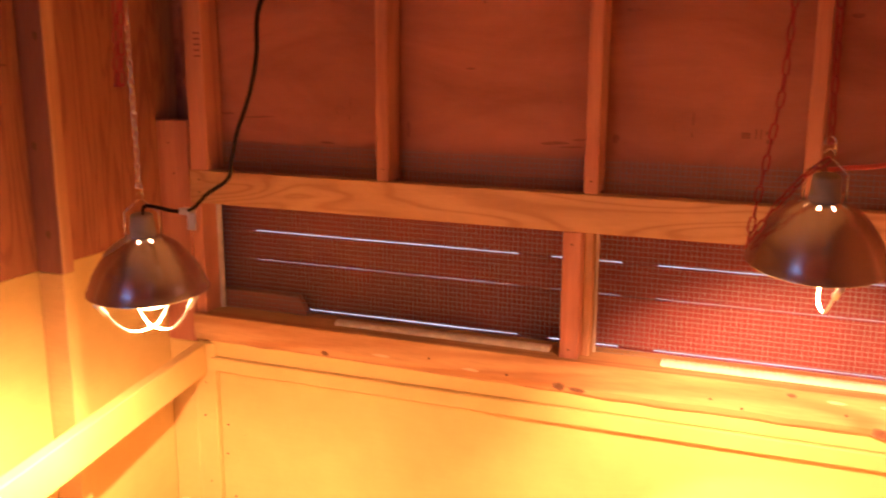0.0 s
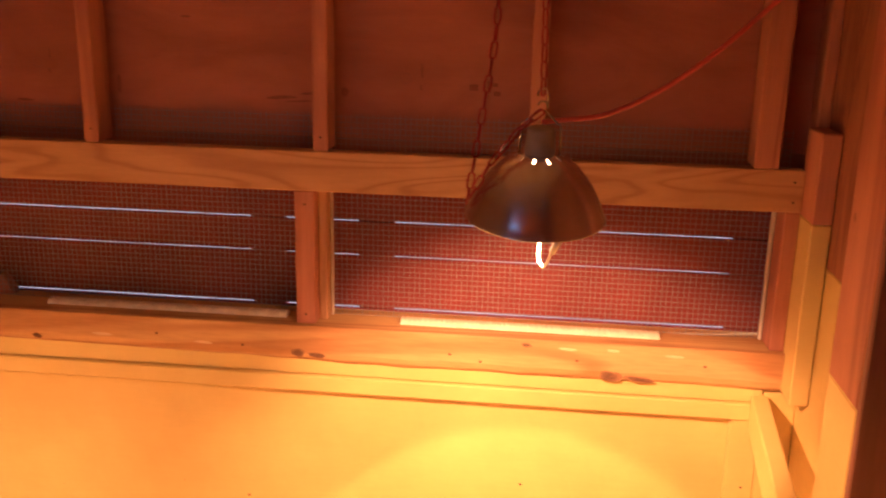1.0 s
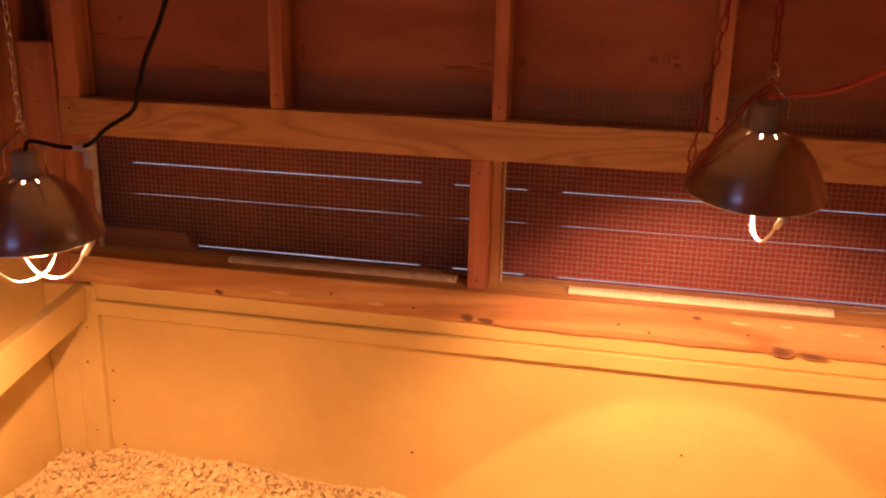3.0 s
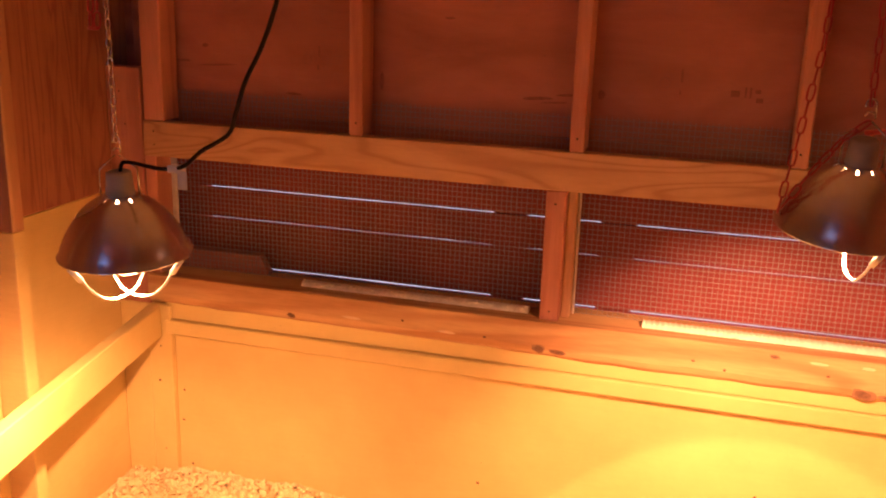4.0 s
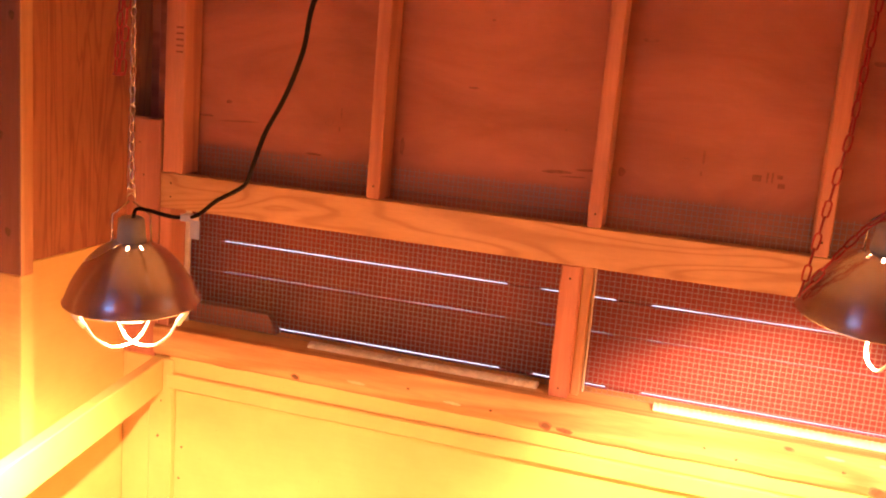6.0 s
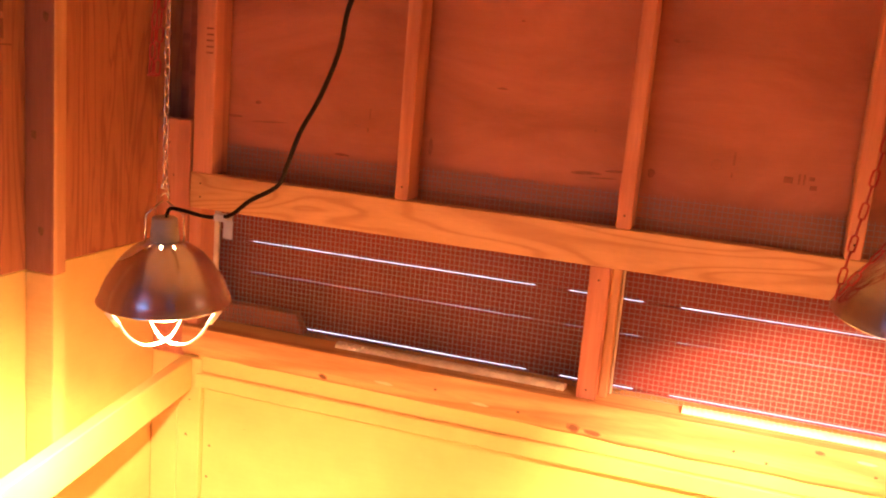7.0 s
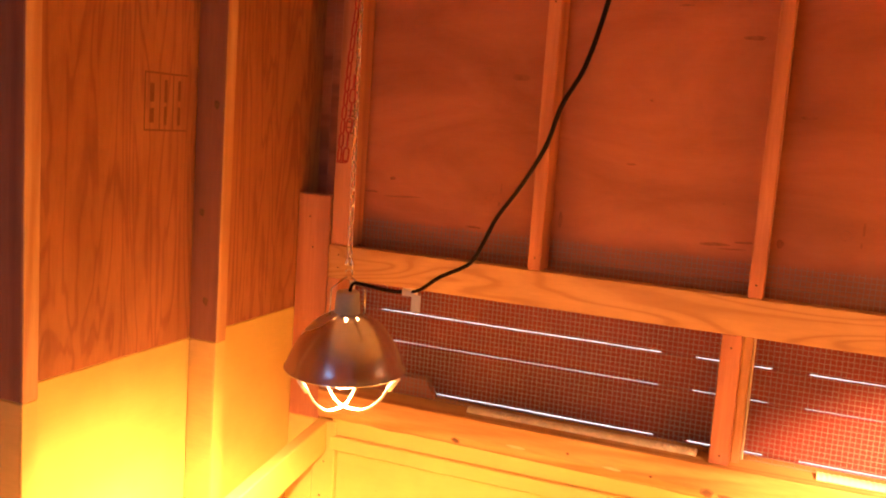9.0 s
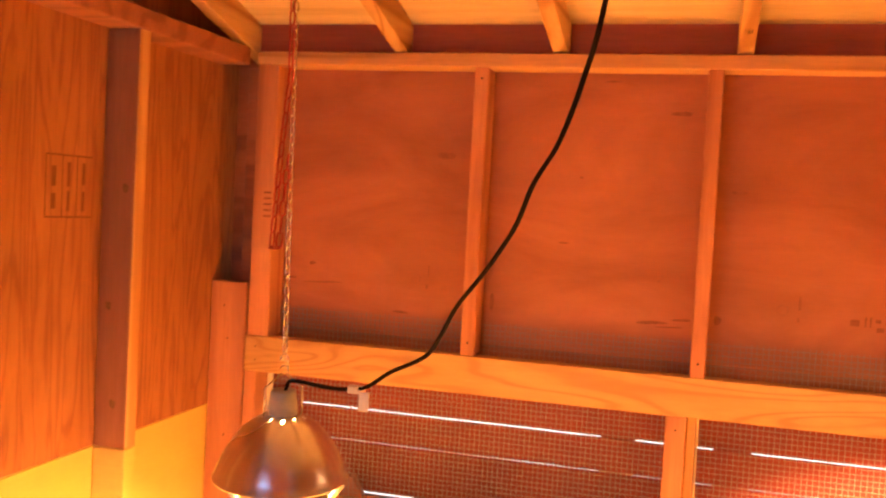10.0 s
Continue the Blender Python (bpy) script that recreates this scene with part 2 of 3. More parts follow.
board("jamb", 1.775, 1.812, 0.001, 0.088, SILL_Z1, HEAD_Z0, PINE_Z, back)
board("jamb", -0.645, -0.607, 0.001, 0.088, SILL_Z1, HEAD_Z0, PINE_Z, back)
board("beading", 1.764, 1.774, 0.075, 0.088, SILL_Z1, HEAD_Z0, WHITE_EDGE, back, "narrow pale beading")
board("beading", -0.606, -0.590, 0.075, 0.088, SILL_Z1, HEAD_Z0, WHITE_EDGE, back, "narrow pale beading")
board("beading", 0.631, 0.638, 0.075, 0.088, SILL_Z1, HEAD_Z0, WHITE_EDGE, back, "narrow pale beading")
board("upper_trim", -0.60, 1.775, 0.002, 0.0195, 0.692, 0.745, CREAM, back, "cream painted batten")
board("lower_trim", -0.60, 1.775, -0.010, 0.0195, 0.645, 0.6905, CREAM, back, "cream painted batten")
board("side_trim", -0.66, -0.582, -0.006, 0.0195, 0.0, 0.735, CREAM, back, "cream painted upright")
board("side_trim", 1.700, 1.775, -0.002, 0.0195, 0.0, 0.644, CREAM, back, "cream painted upright")
# Added dark board that keeps sky light out of the gap over the header.
board("cavity_board", -0.66, 1.84, 0.111, 0.125, 1.286, 1.36, DARK_WOOD, back)
board("rim_board", -0.80, 1.98, 0.05, 0.085, PLATE_Z1, 2.30, RED_TIMBER, back, "dull red painted rim board")


def nail(x, y, z, parent, radius=0.003):
    bm = bmesh.new()
    bmesh.ops.create_cone(bm, cap_ends=True, segments=10, radius1=radius, radius2=radius * 0.7, depth=0.0012, matrix=Matrix.Translation((x, y - 0.0004, z)) @ pose(0, 0, 0, 90))
    return part("nail_head", bm, RUST, parent)


for x, z in ((-0.61, 1.27), (-0.61, 1.23), (1.79, 1.27), (1.79, 1.22), (0.58, 0.862), (0.58, 1.16), (0.02, 1.335), (0.625, 1.335), (1.165, 1.335), (1.166, 1.9), (0.02, 2.05)):
    nail(x, 0.0, z, back)
for x, z in ((-0.70, 1.285), (-0.70, 1.0), (-0.715, 1.38)):
    nail(x, -0.004, z, back)
for x, z in ((-0.62, 0.60), (-0.62, 0.25), (1.745, 0.45)):
    nail(x, -0.006 if x < 0 else -0.002, z, back)

# sill with a waney lower edge
def waney_sill():
    bm = bmesh.new()
    count, x0, x1 = 120, -0.645, 1.812
    prev = None
    for k in range(count + 1):
        x = x0 + (x1 - x0) * k / count
        wane = 0.006 * noise.noise((x * 3.0, 2.2, 0)) + 0.003 * noise.noise((x * 11.0, 7.1, 0))
        low = 0.742 - 0.013 * min(1.0, max(0.0, (x + 0.1) / 0.8)) + wane
        loop = [(-0.012, low + 0.012), (-0.018, low + 0.03), (-0.018, SILL_Z1 - 0.003), (-0.015, SILL_Z1), (0.134, SILL_Z1), (0.134, low), (0.001, low)]
        ring = [bm.verts.new((x, y, z)) for y, z in loop]
        if prev:
            for s in range(len(ring)):
                bm.faces.new((prev[s], prev[(s + 1) % len(ring)], ring[(s + 1) % len(ring)], ring[s]))
        else:
            bm.faces.new(ring)
        prev = ring
    bm.faces.new(prev)
    return part("sill", bm, SILL_WOOD, back, "natural pine sill with a waney lower edge")


waney_sill()

# hardware cloth stapled behind the studs
def hardware_cloth():
    root = new("hardware_cloth")
    cell, w = 0.0142, 0.0006
    x0, x1, z0, z1 = -0.62, 1.80, SILL_Z1 + 0.001, 1.385
    bm = bmesh.new()
    box(bm, -w, w, 0.0895, 0.0895 + 2 * w, z0, z1, 0)
    upright = mesh_of("wire", bm, GALV)
    bm = bmesh.new()
    box(bm, x0, x1, 0.0895 + 2 * w, 0.0895 + 4 * w, -w, w, 0)
    level = mesh_of("wire", bm, GALV)
    rnd = random.Random(3)
    for k in range(int((x1 - x0) / cell) + 1):
        ob = new("wire", upright)
        ob.parent = root
        ob.matrix_basis = pose(x0 + k * cell + rnd.uniform(-0.0006, 0.0006), 0, 0)
    for k in range(int((z1 - z0) / cell) + 1):
        ob = new("wire", level)
        ob.parent = root
        ob.matrix_basis = pose(0, 0, z0 + k * cell + rnd.uniform(-0.0004, 0.0004))
    return root


tagged(hardware_cloth(), "galvanised square wire mesh stapled across the vent", "wire mesh", "", "structure")


left = new("wall_left")


# knots, stains and marks on the bare boards
def mark(name, x, z, w, h, y, material, tilt=0.0, parent=None, seed=1.0):
    """A low uneven disc, w by h across, on a face that looks to the viewer."""
    bm = bmesh.new()
    ring = []
    for k in range(18):
        a = 2 * math.pi * k / 18
        q = 1.0 + 0.3 * noise.noise((math.cos(a) * 1.4 + seed * 7.3, math.sin(a) * 1.4, x * 9))
        p, v = 0.5 * w * q * math.cos(a), 0.5 * h * q * math.sin(a)
        ring.append(bm.verts.new((x + p * math.cos(tilt) - v * math.sin(tilt), y, z + p * math.sin(tilt) + v * math.cos(tilt))))
    top = bm.verts.new((x, y - 0.0006, z))
    for k in range(18):
        bm.faces.new((ring[k], ring[(k + 1) % 18], top))
    return part(name, bm, material, parent)


SILL_FACE, PLY_FACE = -0.0183, 0.0983
for x, z, w, h in ((0.561, 0.759, 0.026, 0.017), (0.613, 0.755, 0.034, 0.010), (1.385, 0.749, 0.040, 0.020), (1.46, 0.744, 0.055, 0.010), (1.165, 0.820, 0.018, 0.009), (-0.172, 0.762, 0.018, 0.012)):
    mark("stain", x, z, w * 1.5, h * 1.4, SILL_FACE, STAIN, -0.1, back, x)
    mark("knot", x, z, w, h, SILL_FACE - 0.0004, KNOT, -0.1, back, x + 2)
for x, z in ((1.048, 0.766), (0.171, 0.790), (1.298, 0.785), (0.968, 0.781), (0.409, 0.772), (1.62, 0.79)):
    mark("knot", x, z, 0.009, 0.007, SILL_FACE, KNOT, 0, back, x)
for x, z, w in ((1.274, 0.815, 0.045), (1.387, 0.818, 0.032), (1.543, 0.812, 0.05), (0.02, 0.778, 0.06), (0.30, 0.772, 0.05)):
    mark("scrape", x, z, w, 0.008, SILL_FACE, SCRAPE, -0.03, back, x)
for x, z, w, h in ((-0.485, 1.516, 0.022, 0.011), (-0.21, 1.392, 0.05, 0.007), (-0.094, 1.845, 0.05, 0.020), (0.546, 1.978, 0.06, 0.012), (0.70, 1.777, 0.04, 0.010), (0.512, 1.534, 0.008, 0.007), (0.667, 1.44, 0.020, 0.024), (0.06, 1.44, 0.012, 0.05), (-0.56, 1.47, 0.05, 0.008), (1.24, 1.76, 0.03, 0.012), (0.29, 1.80, 0.010, 0.006), (0.25, 1.62, 0.03, 0.006)):
    mark("stain", x, z, w, h, PLY_FACE, PLY_STAIN, 0, back, x)
for x, z, w, h in ((-0.128, 1.515, 0.005, 0.03), (-0.132, 1.470, 0.005, 0.012), (0.868, 1.500, 0.006, 0.034), (0.866, 1.458, 0.005, 0.012), (1.001, 1.462, 0.022, 0.016), (1.026, 1.466, 0.005, 0.026), (1.038, 1.466, 0.005, 0.026), (1.061, 1.448, 0.017, 0.012), (1.055, 1.470, 0.014, 0.010)):
    board("ink_mark", x - w / 2, x + w / 2, PLY_FACE - 0.0002, PLY_FACE + 0.0001, z - h / 2, z + h / 2, PLY_STAIN, back, "", 0)
for x, z in ((-0.165, 1.492), (0.827, 1.480)):
    tube("ink_ring", [(x + 0.013 * math.cos(a * math.pi / 10), PLY_FACE, z + 0.013 * math.sin(a * math.pi / 10)) for a in range(20)], 0.0009, PLY_STAIN, back, "", 6, True)
for x, z, w, h in ((0.497, 1.421, 0.075, 0.009), (0.575, 1.433, 0.05, 0.007), (0.545, 1.412, 0.07, 0.004), (-0.45, 1.462, 0.12, 0.005), (0.36, 2.06, 0.04, 0.006)):
    mark("stain", x, z, w, h, PLY_FACE, PLY_STAIN, 0.05, back, x + 5)
for x, z in ((-0.696, 1.704), (-0.731, 1.424), (-0.71, 1.19)):
    mark("knot", x, z, 0.017, 0.021, -0.5354, KNOT, 0.2, left, x)
for k in range(5):
    board("ink_mark", -0.605, -0.582, -0.0002, 0.0005, 1.645 + 0.017 * k, 1.650 + 0.017 * k, PLY_STAIN, back, "", 0)
for x, z in ((-0.629, 0.485), (-0.56, 0.451), (-0.567, 0.347), (-0.542, 0.196), (1.166, 0.398), (1.696, 0.30), (0.4, 0.3)):
    mark("speck", x, z, 0.009, 0.008, -0.0065 if x < -0.58 else 0.0197, KNOT, 0, back, x)

# red boarding outside the vent, with daylight in the joints
cladding = new("wall_cladding")
structure(cladding, "barn red outer boarding with thin daylight gaps", "cladding")
GAPS = [0.825, 0.979, 1.077]
edges = [0.60, *GAPS, 1.26]


def plank(lo, hi, seed):
    """A long board with slightly uneven sawn edges."""
    bm = bmesh.new()
    prev, count = None, 90
    for k in range(count + 1):
        x = -0.95 + 3.05 * k / count
        a = lo + 0.0008 * noise.noise((x * 4.0, seed, 0)) + 0.0005 * noise.noise((x * 23.0, seed, 3))
        c = hi + 0.0008 * noise.noise((x * 4.0, seed, 9)) + 0.0005 * noise.noise((x * 23.0, seed, 7))
        ring = [bm.verts.new((x, y, z)) for y, z in ((0.19, a), (0.200, a), (0.200, c), (0.19, c))]
        if prev:
            for q in range(4):
                bm.faces.new((prev[q], prev[(q + 1) % 4], ring[(q + 1) % 4], ring[q]))
        else:
            bm.faces.new(ring)
        prev = ring
    bm.faces.new(prev)
    return part("plank", bm, BARN_RED, cladding)


for k, (a, c) in enumerate(zip(edges, edges[1:])):
    plank(a + (0.0, 0.0033, 0.0023, 0.0024)[k], c - (0.0033, 0.0023, 0.0024, 0.0)[k], 1.7 * k)
for a, c in ((-0.95, -0.552), (0.372, 0.470), (0.682, 0.782), (1.70, 2.1)):
    board("batten", a, c, 0.2012, 0.225, 0.60, 1.26, BARN_RED, cladding, "dark red upright batten", 0.002)
board("soffit", -0.95, 2.1, 0.111, 0.30, 1.262, 1.285, BARN_RED, cladding)
board("skirt", -0.95, 2.1, 0.148, 0.189, 0.55, 0.79, DARK_WOOD, cladding)

# left wall
structure(left, "side wall of bare plywood, cream painted below", "wall")
board("plywood", XL - 0.012, XL, YF, 0.13, PAINT_Z, 2.9, PLY_SIDE, left, "bare fir plywood with wild grain")
board("painted_plywood", XL - 0.012, XL, YF, 0.13, 0.0, PAINT_Z, CREAM, left, "cream painted plywood")
for y in (-0.535, -1.180, -1.790, -2.400):
    # Shaded face and lit edge of each stud get separate darker and paler colours.
    board("stud", XL + 0.0005, XL + 0.086, y, y + 0.042, PAINT_Z, PLATE_Z0 - 0.003, SHADED_STUD, left, "sawn stud with the shade of its side put into darker wood")
    board("stud_edge", XL + 0.0862, XL + 0.0895, y + 0.0004, y + 0.0416, PAINT_Z, PLATE_Z0 - 0.003, PALE_PINE, left, "edge of the stud with its brighter light put into paler pine")
    # Below the paint line the shaded face is darker cream, the lit edge plain cream.
    board("painted_stud", XL + 0.0005, XL + 0.086, y + 0.0003, y + 0.0417, 0.0, PAINT_Z - 0.001, SHADED_CREAM, left, "cream painted stud with the shade of its side in the colour")
    board("painted_stud_edge", XL + 0.0862, XL + 0.089, y + 0.0006, y + 0.0414, 0.0, PAINT_Z - 0.001, CREAM, left)
board("closing_board", XL - 0.03, -0.661, 0.112, 0.13, 0.0, 2.45, DARK_WOOD, left)
board("corner_stud", XL + 0.06, -0.647, 0.06, 0.095, 0.0, PLATE_Z0, DARK_WOOD, left)
board("painted_corner_board", XL + 0.002, -0.662, -0.0035, 0.034, 0.0, 0.735, CREAM, left)
board("corner_board", XL + 0.002, -0.647, -0.004, 0.034, 0.736, 1.452, PINE_Z, left, "short pine board in the corner")
board("top_plate", XL + 0.0005, XL + 0.095, YF, -0.001, PLATE_Z0 - 0.002, PLATE_Z1 + 0.01, DARK_WOOD, left)

# right wall
right = new("wall_right")
structure(right, "side wall of dark boarding with a broad post", "wall")
board("plywood", XR, XR + 0.012, YF, 0.13, PAINT_Z, 2.9, PLY_SIDE, right)
board("painted_plywood", XR, XR + 0.012, YF, 0.13, 0.0, PAINT_Z, CREAM, right)
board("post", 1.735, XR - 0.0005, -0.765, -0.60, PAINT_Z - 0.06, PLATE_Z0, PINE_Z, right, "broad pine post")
# Extra board on the post's viewer side, its dark colour stands for shade.
board("post_side", 1.736, 1.806, -0.785, -0.7655, 0.0, PLATE_Z0, SHADED_STUD, right, "side of the post with its shade put into dark timber")
board("inner_plywood", 1.8065, XR - 0.0005, YF, -0.766, PAINT_Z, PLATE_Z0 - 0.001, PLY_SIDE, right)
board("inner_panel", 1.8065, XR - 0.0005, YF, -0.766, 0.0, PAINT_Z - 0.0005, CREAM, right, "cream painted inner panel")
board("painted_post", 1.7355, XR - 0.0005, -0.7647, -0.6003, 0.0, PAINT_Z - 0.061, CREAM, right)
board("painted_corner_board", 1.7765, XR - 0.001, 0.0, 0.0185, 0.0, 0.722, CREAM, right)
board("closing_board", 1.841, XR + 0.03, 0.112, 0.13, 0.0, 2.45, DARK_WOOD, right)
board("corner_stud", 1.83, XR - 0.0005, 0.02, 0.09, 0.0, PLATE_Z0, PINE_Z, right)
board("cleat", 1.812, 1.858, -0.10, 0.018, 1.19, 1.402, PINE_Z, right, "short bare board end")
board("painted_cleat", 1.812, 1.858, -0.10, 0.018, 0.735, 1.1895, CREAM, right, "short board painted cream")
board("top_plate", 1.730, XR - 0.0005, YF, -0.001, PLATE_Z0 + 0.001, PLATE_Z1 + 0.01, DARK_WOOD, right)

front = new("wall_front")
structure(front, "plywood wall with an open doorway behind the viewer", "wall")
board("sheet", XL, -0.50, YF - 0.03, YF, 0.0, 3.1, PLY_BACK, front)
board("sheet", 0.06, XR, YF - 0.03, YF, 0.0, 3.1, PLY_BACK, front)
board("sheet", -0.499, 0.059, YF - 0.03, YF, 1.98, 3.1, PLY_BACK, front)


# roof: boarding on sloping rafters
def sloped(name, x0, x1, lift0, lift1, material, parent=None, y0=YF - 0.05, y1=0.16, bevel=0.002):
    bm = bmesh.new()
    box(bm, x0, x1, y0, y1, 0, 1, 0)
    for v in bm.verts:
        v.co.z = roof_z(v.co.y) + (lift0 if v.co.z < 0.5 else lift1)
    if bevel:
        bmesh.ops.bevel(bm, geom=list(bm.edges), offset=bevel, segments=1, affect="EDGES")
    return part(name, bm, material, parent)


structure(sloped("ceiling", XL - 0.05, XR + 0.05, 0.0915, 0.105, ROOF_DECK, None, YF - 0.1, 0.3), "pale boarded underside of a sloping roof", "ceiling")
for x in (-0.70, -0.236, 0.206, 0.672, 1.12, 1.57):
    tagged(sloped("rafter", x, x + 0.04, 0.0, 0.09, PINE_Y), "sawn pine rafter under the roof boarding", "rafter", "rafters", "structure")


# ---- pen rails ----
def slanted_rail(name, a, c, width, z0, z1, material):
    bm = bmesh.new()
    d = (Vector(c) - Vector(a)).normalized()
    s = Vector((-d.y, d.x)) * width
    pts = [Vector(a), Vector(c), Vector(c) + s, Vector(a) + s]
    low = [bm.verts.new((p.x, p.y, z0)) for p in pts]
    top = [bm.verts.new((p.x, p.y, z1)) for p in pts]
    bm.faces.new(low)
    bm.faces.new(top)
    for k in range(4):
        bm.faces.new((low[k], low[(k + 1) % 4], top[(k + 1) % 4], top[k]))
    bmesh.ops.bevel(bm, geom=list(bm.edges), offset=0.003, segments=1, affect="EDGES")
    return part(name, bm, material)


rail = slanted_rail("pen_rail", (-0.610, -0.012), (-0.29, -1.85), -0.038, 0.635, 0.738, CREAM)
tagged(rail, "cream painted rail running along the side wall", "rail", "pen rails")
rail = slanted_rail("pen_rail", (1.786, -0.012), (1.597, -1.85), -0.042, 0.62, 0.718, CREAM)
tagged(rail, "cream painted rail running from the back corner", "rail", "pen rails")


# ---- heat lamps ----
SHADE = [(0.026, 0.109), (0.034, 0.107), (0.043, 0.102), (0.052, 0.0965), (0.062, 0.090), (0.074, 0.079), (0.086, 0.064), (0.097, 0.048), (0.106, 0.033), (0.114, 0.015), (0.1195, 0.0)]


def heat_lamp(where, facing, lean, size, cones, loops, label):
    lamp = new("heat_lamp")
    # shade and lining share a ring of vent holes round the neck
    vents = {(2, k * 6 + 1) for k in range(10)}
    bm = bmesh.new()
    lathe(bm, [(0.003, 0.109), *SHADE, (0.122, -0.0025), (0.1225, -0.0045), (0.1205, -0.0055), (0.1185, -0.003)], 60, vents)
    shade = part("shade", bm, ALUMINIUM, lamp, "spun aluminium bell shade with a rolled rim", True)
    bm = bmesh.new()
    lathe(bm, [(0.003, 0.1065), *[(r - 0.0018, z - 0.0012) for r, z in SHADE]], 60, vents)
    part("lining", bm, ALU_INSIDE, shade, "", True)
    bm = bmesh.new()
    lathe(bm, [(0.001, 0.152), (0.019, 0.152), (0.0225, 0.149), (0.0245, 0.125), (0.026, 0.109), (0.001, 0.1085)], 32)
    socket = part("socket", bm, CERAMIC, lamp, "grey ceramic lamp holder", True)
    # bulb
    bm = bmesh.new()
    lathe(bm, [(0.0005, -0.046), (0.017, -0.044), (0.031, -0.039), (0.042, -0.030), (0.048, -0.018), (0.048, -0.004), (0.045, 0.012), (0.038, 0.034), (0.030, 0.058), (0.024, 0.082), (0.020, 0.104)], 32)
    part("bulb", bm, BULB, lamp, "lit heat bulb", True)
    # guard: two wire loops hooked to the rim that cross under the bulb
    for a0, a1 in loops:
        ends = [Vector((math.cos(radians(a)), math.sin(radians(a)), 0)) for a in (a0, a1)]
        ctrl = [0.102 * ends[0] + Vector((0, 0, -0.022)), 0.080 * ends[0] + Vector((0, 0, -0.058)), 0.050 * ends[0] + 0.012 * ends[1] + Vector((0, 0, -0.088)),
                0.012 * ends[0] + 0.036 * ends[1] + Vector((0, 0, -0.090)), 0.072 * ends[1] + Vector((0, 0, -0.055)), 0.103 * ends[1] + Vector((0, 0, -0.022))]
        tube("guard_wire", smooth_path(ctrl, 6), 0.0024, GUARD, lamp, "wire guard loop")
        for e in ends:
            tube("guard_clip", [0.1195 * e + Vector((0, 0, -0.004)), 0.099 * e + Vector((0, 0, -0.032))], 0.0058, GUARD, lamp)
    # bail over the lamp holder
    for s in (-1, 1):
        tube("bail", [(s * 0.034, 0, 0.104), (s * 0.033, 0, 0.156), (s * 0.003, 0, 0.182)], 0.0019, STEEL, lamp)
    lamp.matrix_world = Matrix.Translation(where) @ pose(0, 0, 0, 0, 0, facing) @ pose(0, 0, 0, *lean) @ Matrix.Scale(size, 4)
    crown = lamp.matrix_world @ Vector((0, 0, 0.180))
    # the bulb's own spill and what the shade throws, each a cone tipped towards the back (tip) and the side wall (swing)
    for k, (watts, degrees, soft, tip, swing) in enumerate(cones):
        light = new("heat_light", bpy.data.lights.new("heat_light", "SPOT"))
        light.data.energy, light.data.color, light.data.shadow_soft_size = watts, LAMP_COLOUR, 0.014
        light.data.spot_size, light.data.spot_blend = radians(degrees), soft
        light.matrix_world = Matrix.Translation(lamp.matrix_world @ Vector((0, 0, -0.056 + 0.001 * k))) @ pose(0, 0, 0, tip, swing)
    tagged(lamp, label, "heat lamp", "heat lamps")
    return crown


LEFT_CROWN = heat_lamp(LEFT_LAMP, 34, (3.0, -1.5), 1.015, ((72.0, 142.0, 0.8, 3.0, 12.0), (85.0, 94.0, 0.6, 10.0, 18.0)), ((217, 62), (-37, 118)), "aluminium brooder heat lamp hanging on a steel chain")
RIGHT_CROWN = heat_lamp(RIGHT_LAMP, -2, (9.0, 1.8), 0.95, ((20.0, 140.0, 0.4, 9.0, 0.0), (76.0, 71.0, 0.12, 13.0, 0.0), (124.0, 86.0, 0.5, 38.0, -2.0)), ((292, 80),), "aluminium brooder heat lamp hanging on a red chain")


def link_mesh(name, length, width, wire, material):
    bm = bmesh.new()
    h, r, sides, pts = length / 2 - width / 2, width / 2 - wire, 6, []
    for k in range(12):
        a = 2 * math.pi * k / 12
        pts.append(Vector((r * math.cos(a), 0, r * math.sin(a) + (h if math.sin(a) > 0.01 else -h if math.sin(a) < -0.01 else 0))))
    rings = []
    for k, p in enumerate(pts):
        d = (pts[(k + 1) % 12] - pts[k - 1]).normalized()
        u = Vector((0, 1, 0))
        w = d.cross(u)
        rings.append([bm.verts.new(p + wire * (math.cos(2 * math.pi * s / sides) * u + math.sin(2 * math.pi * s / sides) * w)) for s in range(sides)])
    for k in range(12):
        a, c = rings[k], rings[(k + 1) % 12]
        for s in range(sides):
            bm.faces.new((a[s], a[(s + 1) % sides], c[(s + 1) % sides], c[s]))
    return mesh_of(name, bm, material, True)


def chain(pts, length, width, wire, material, label):
    """Links threaded along a polyline, each turned a quarter against the last."""
    root = new("chain")
    me = link_mesh("link", length, width, wire, material)
    path = [Vector(p) for p in pts]
    step, k = length - 2 * wire, 0
    for a, c in zip(path, path[1:]):
        count = max(1, round((c - a).length / step))
        q = (c - a).to_track_quat("Z", "Y").to_matrix().to_4x4()
        for s in range(count):
            ob = new("link", me)
            ob.parent = root
            ob.matrix_basis = Matrix.Translation(a + (c - a) * (s + 0.5) / count) @ q @ pose(0, 0, 0, 0, 0, 90 * (k % 2) + 20)
            k += 1
    return tagged(root, label, "chain", "lamp chains")


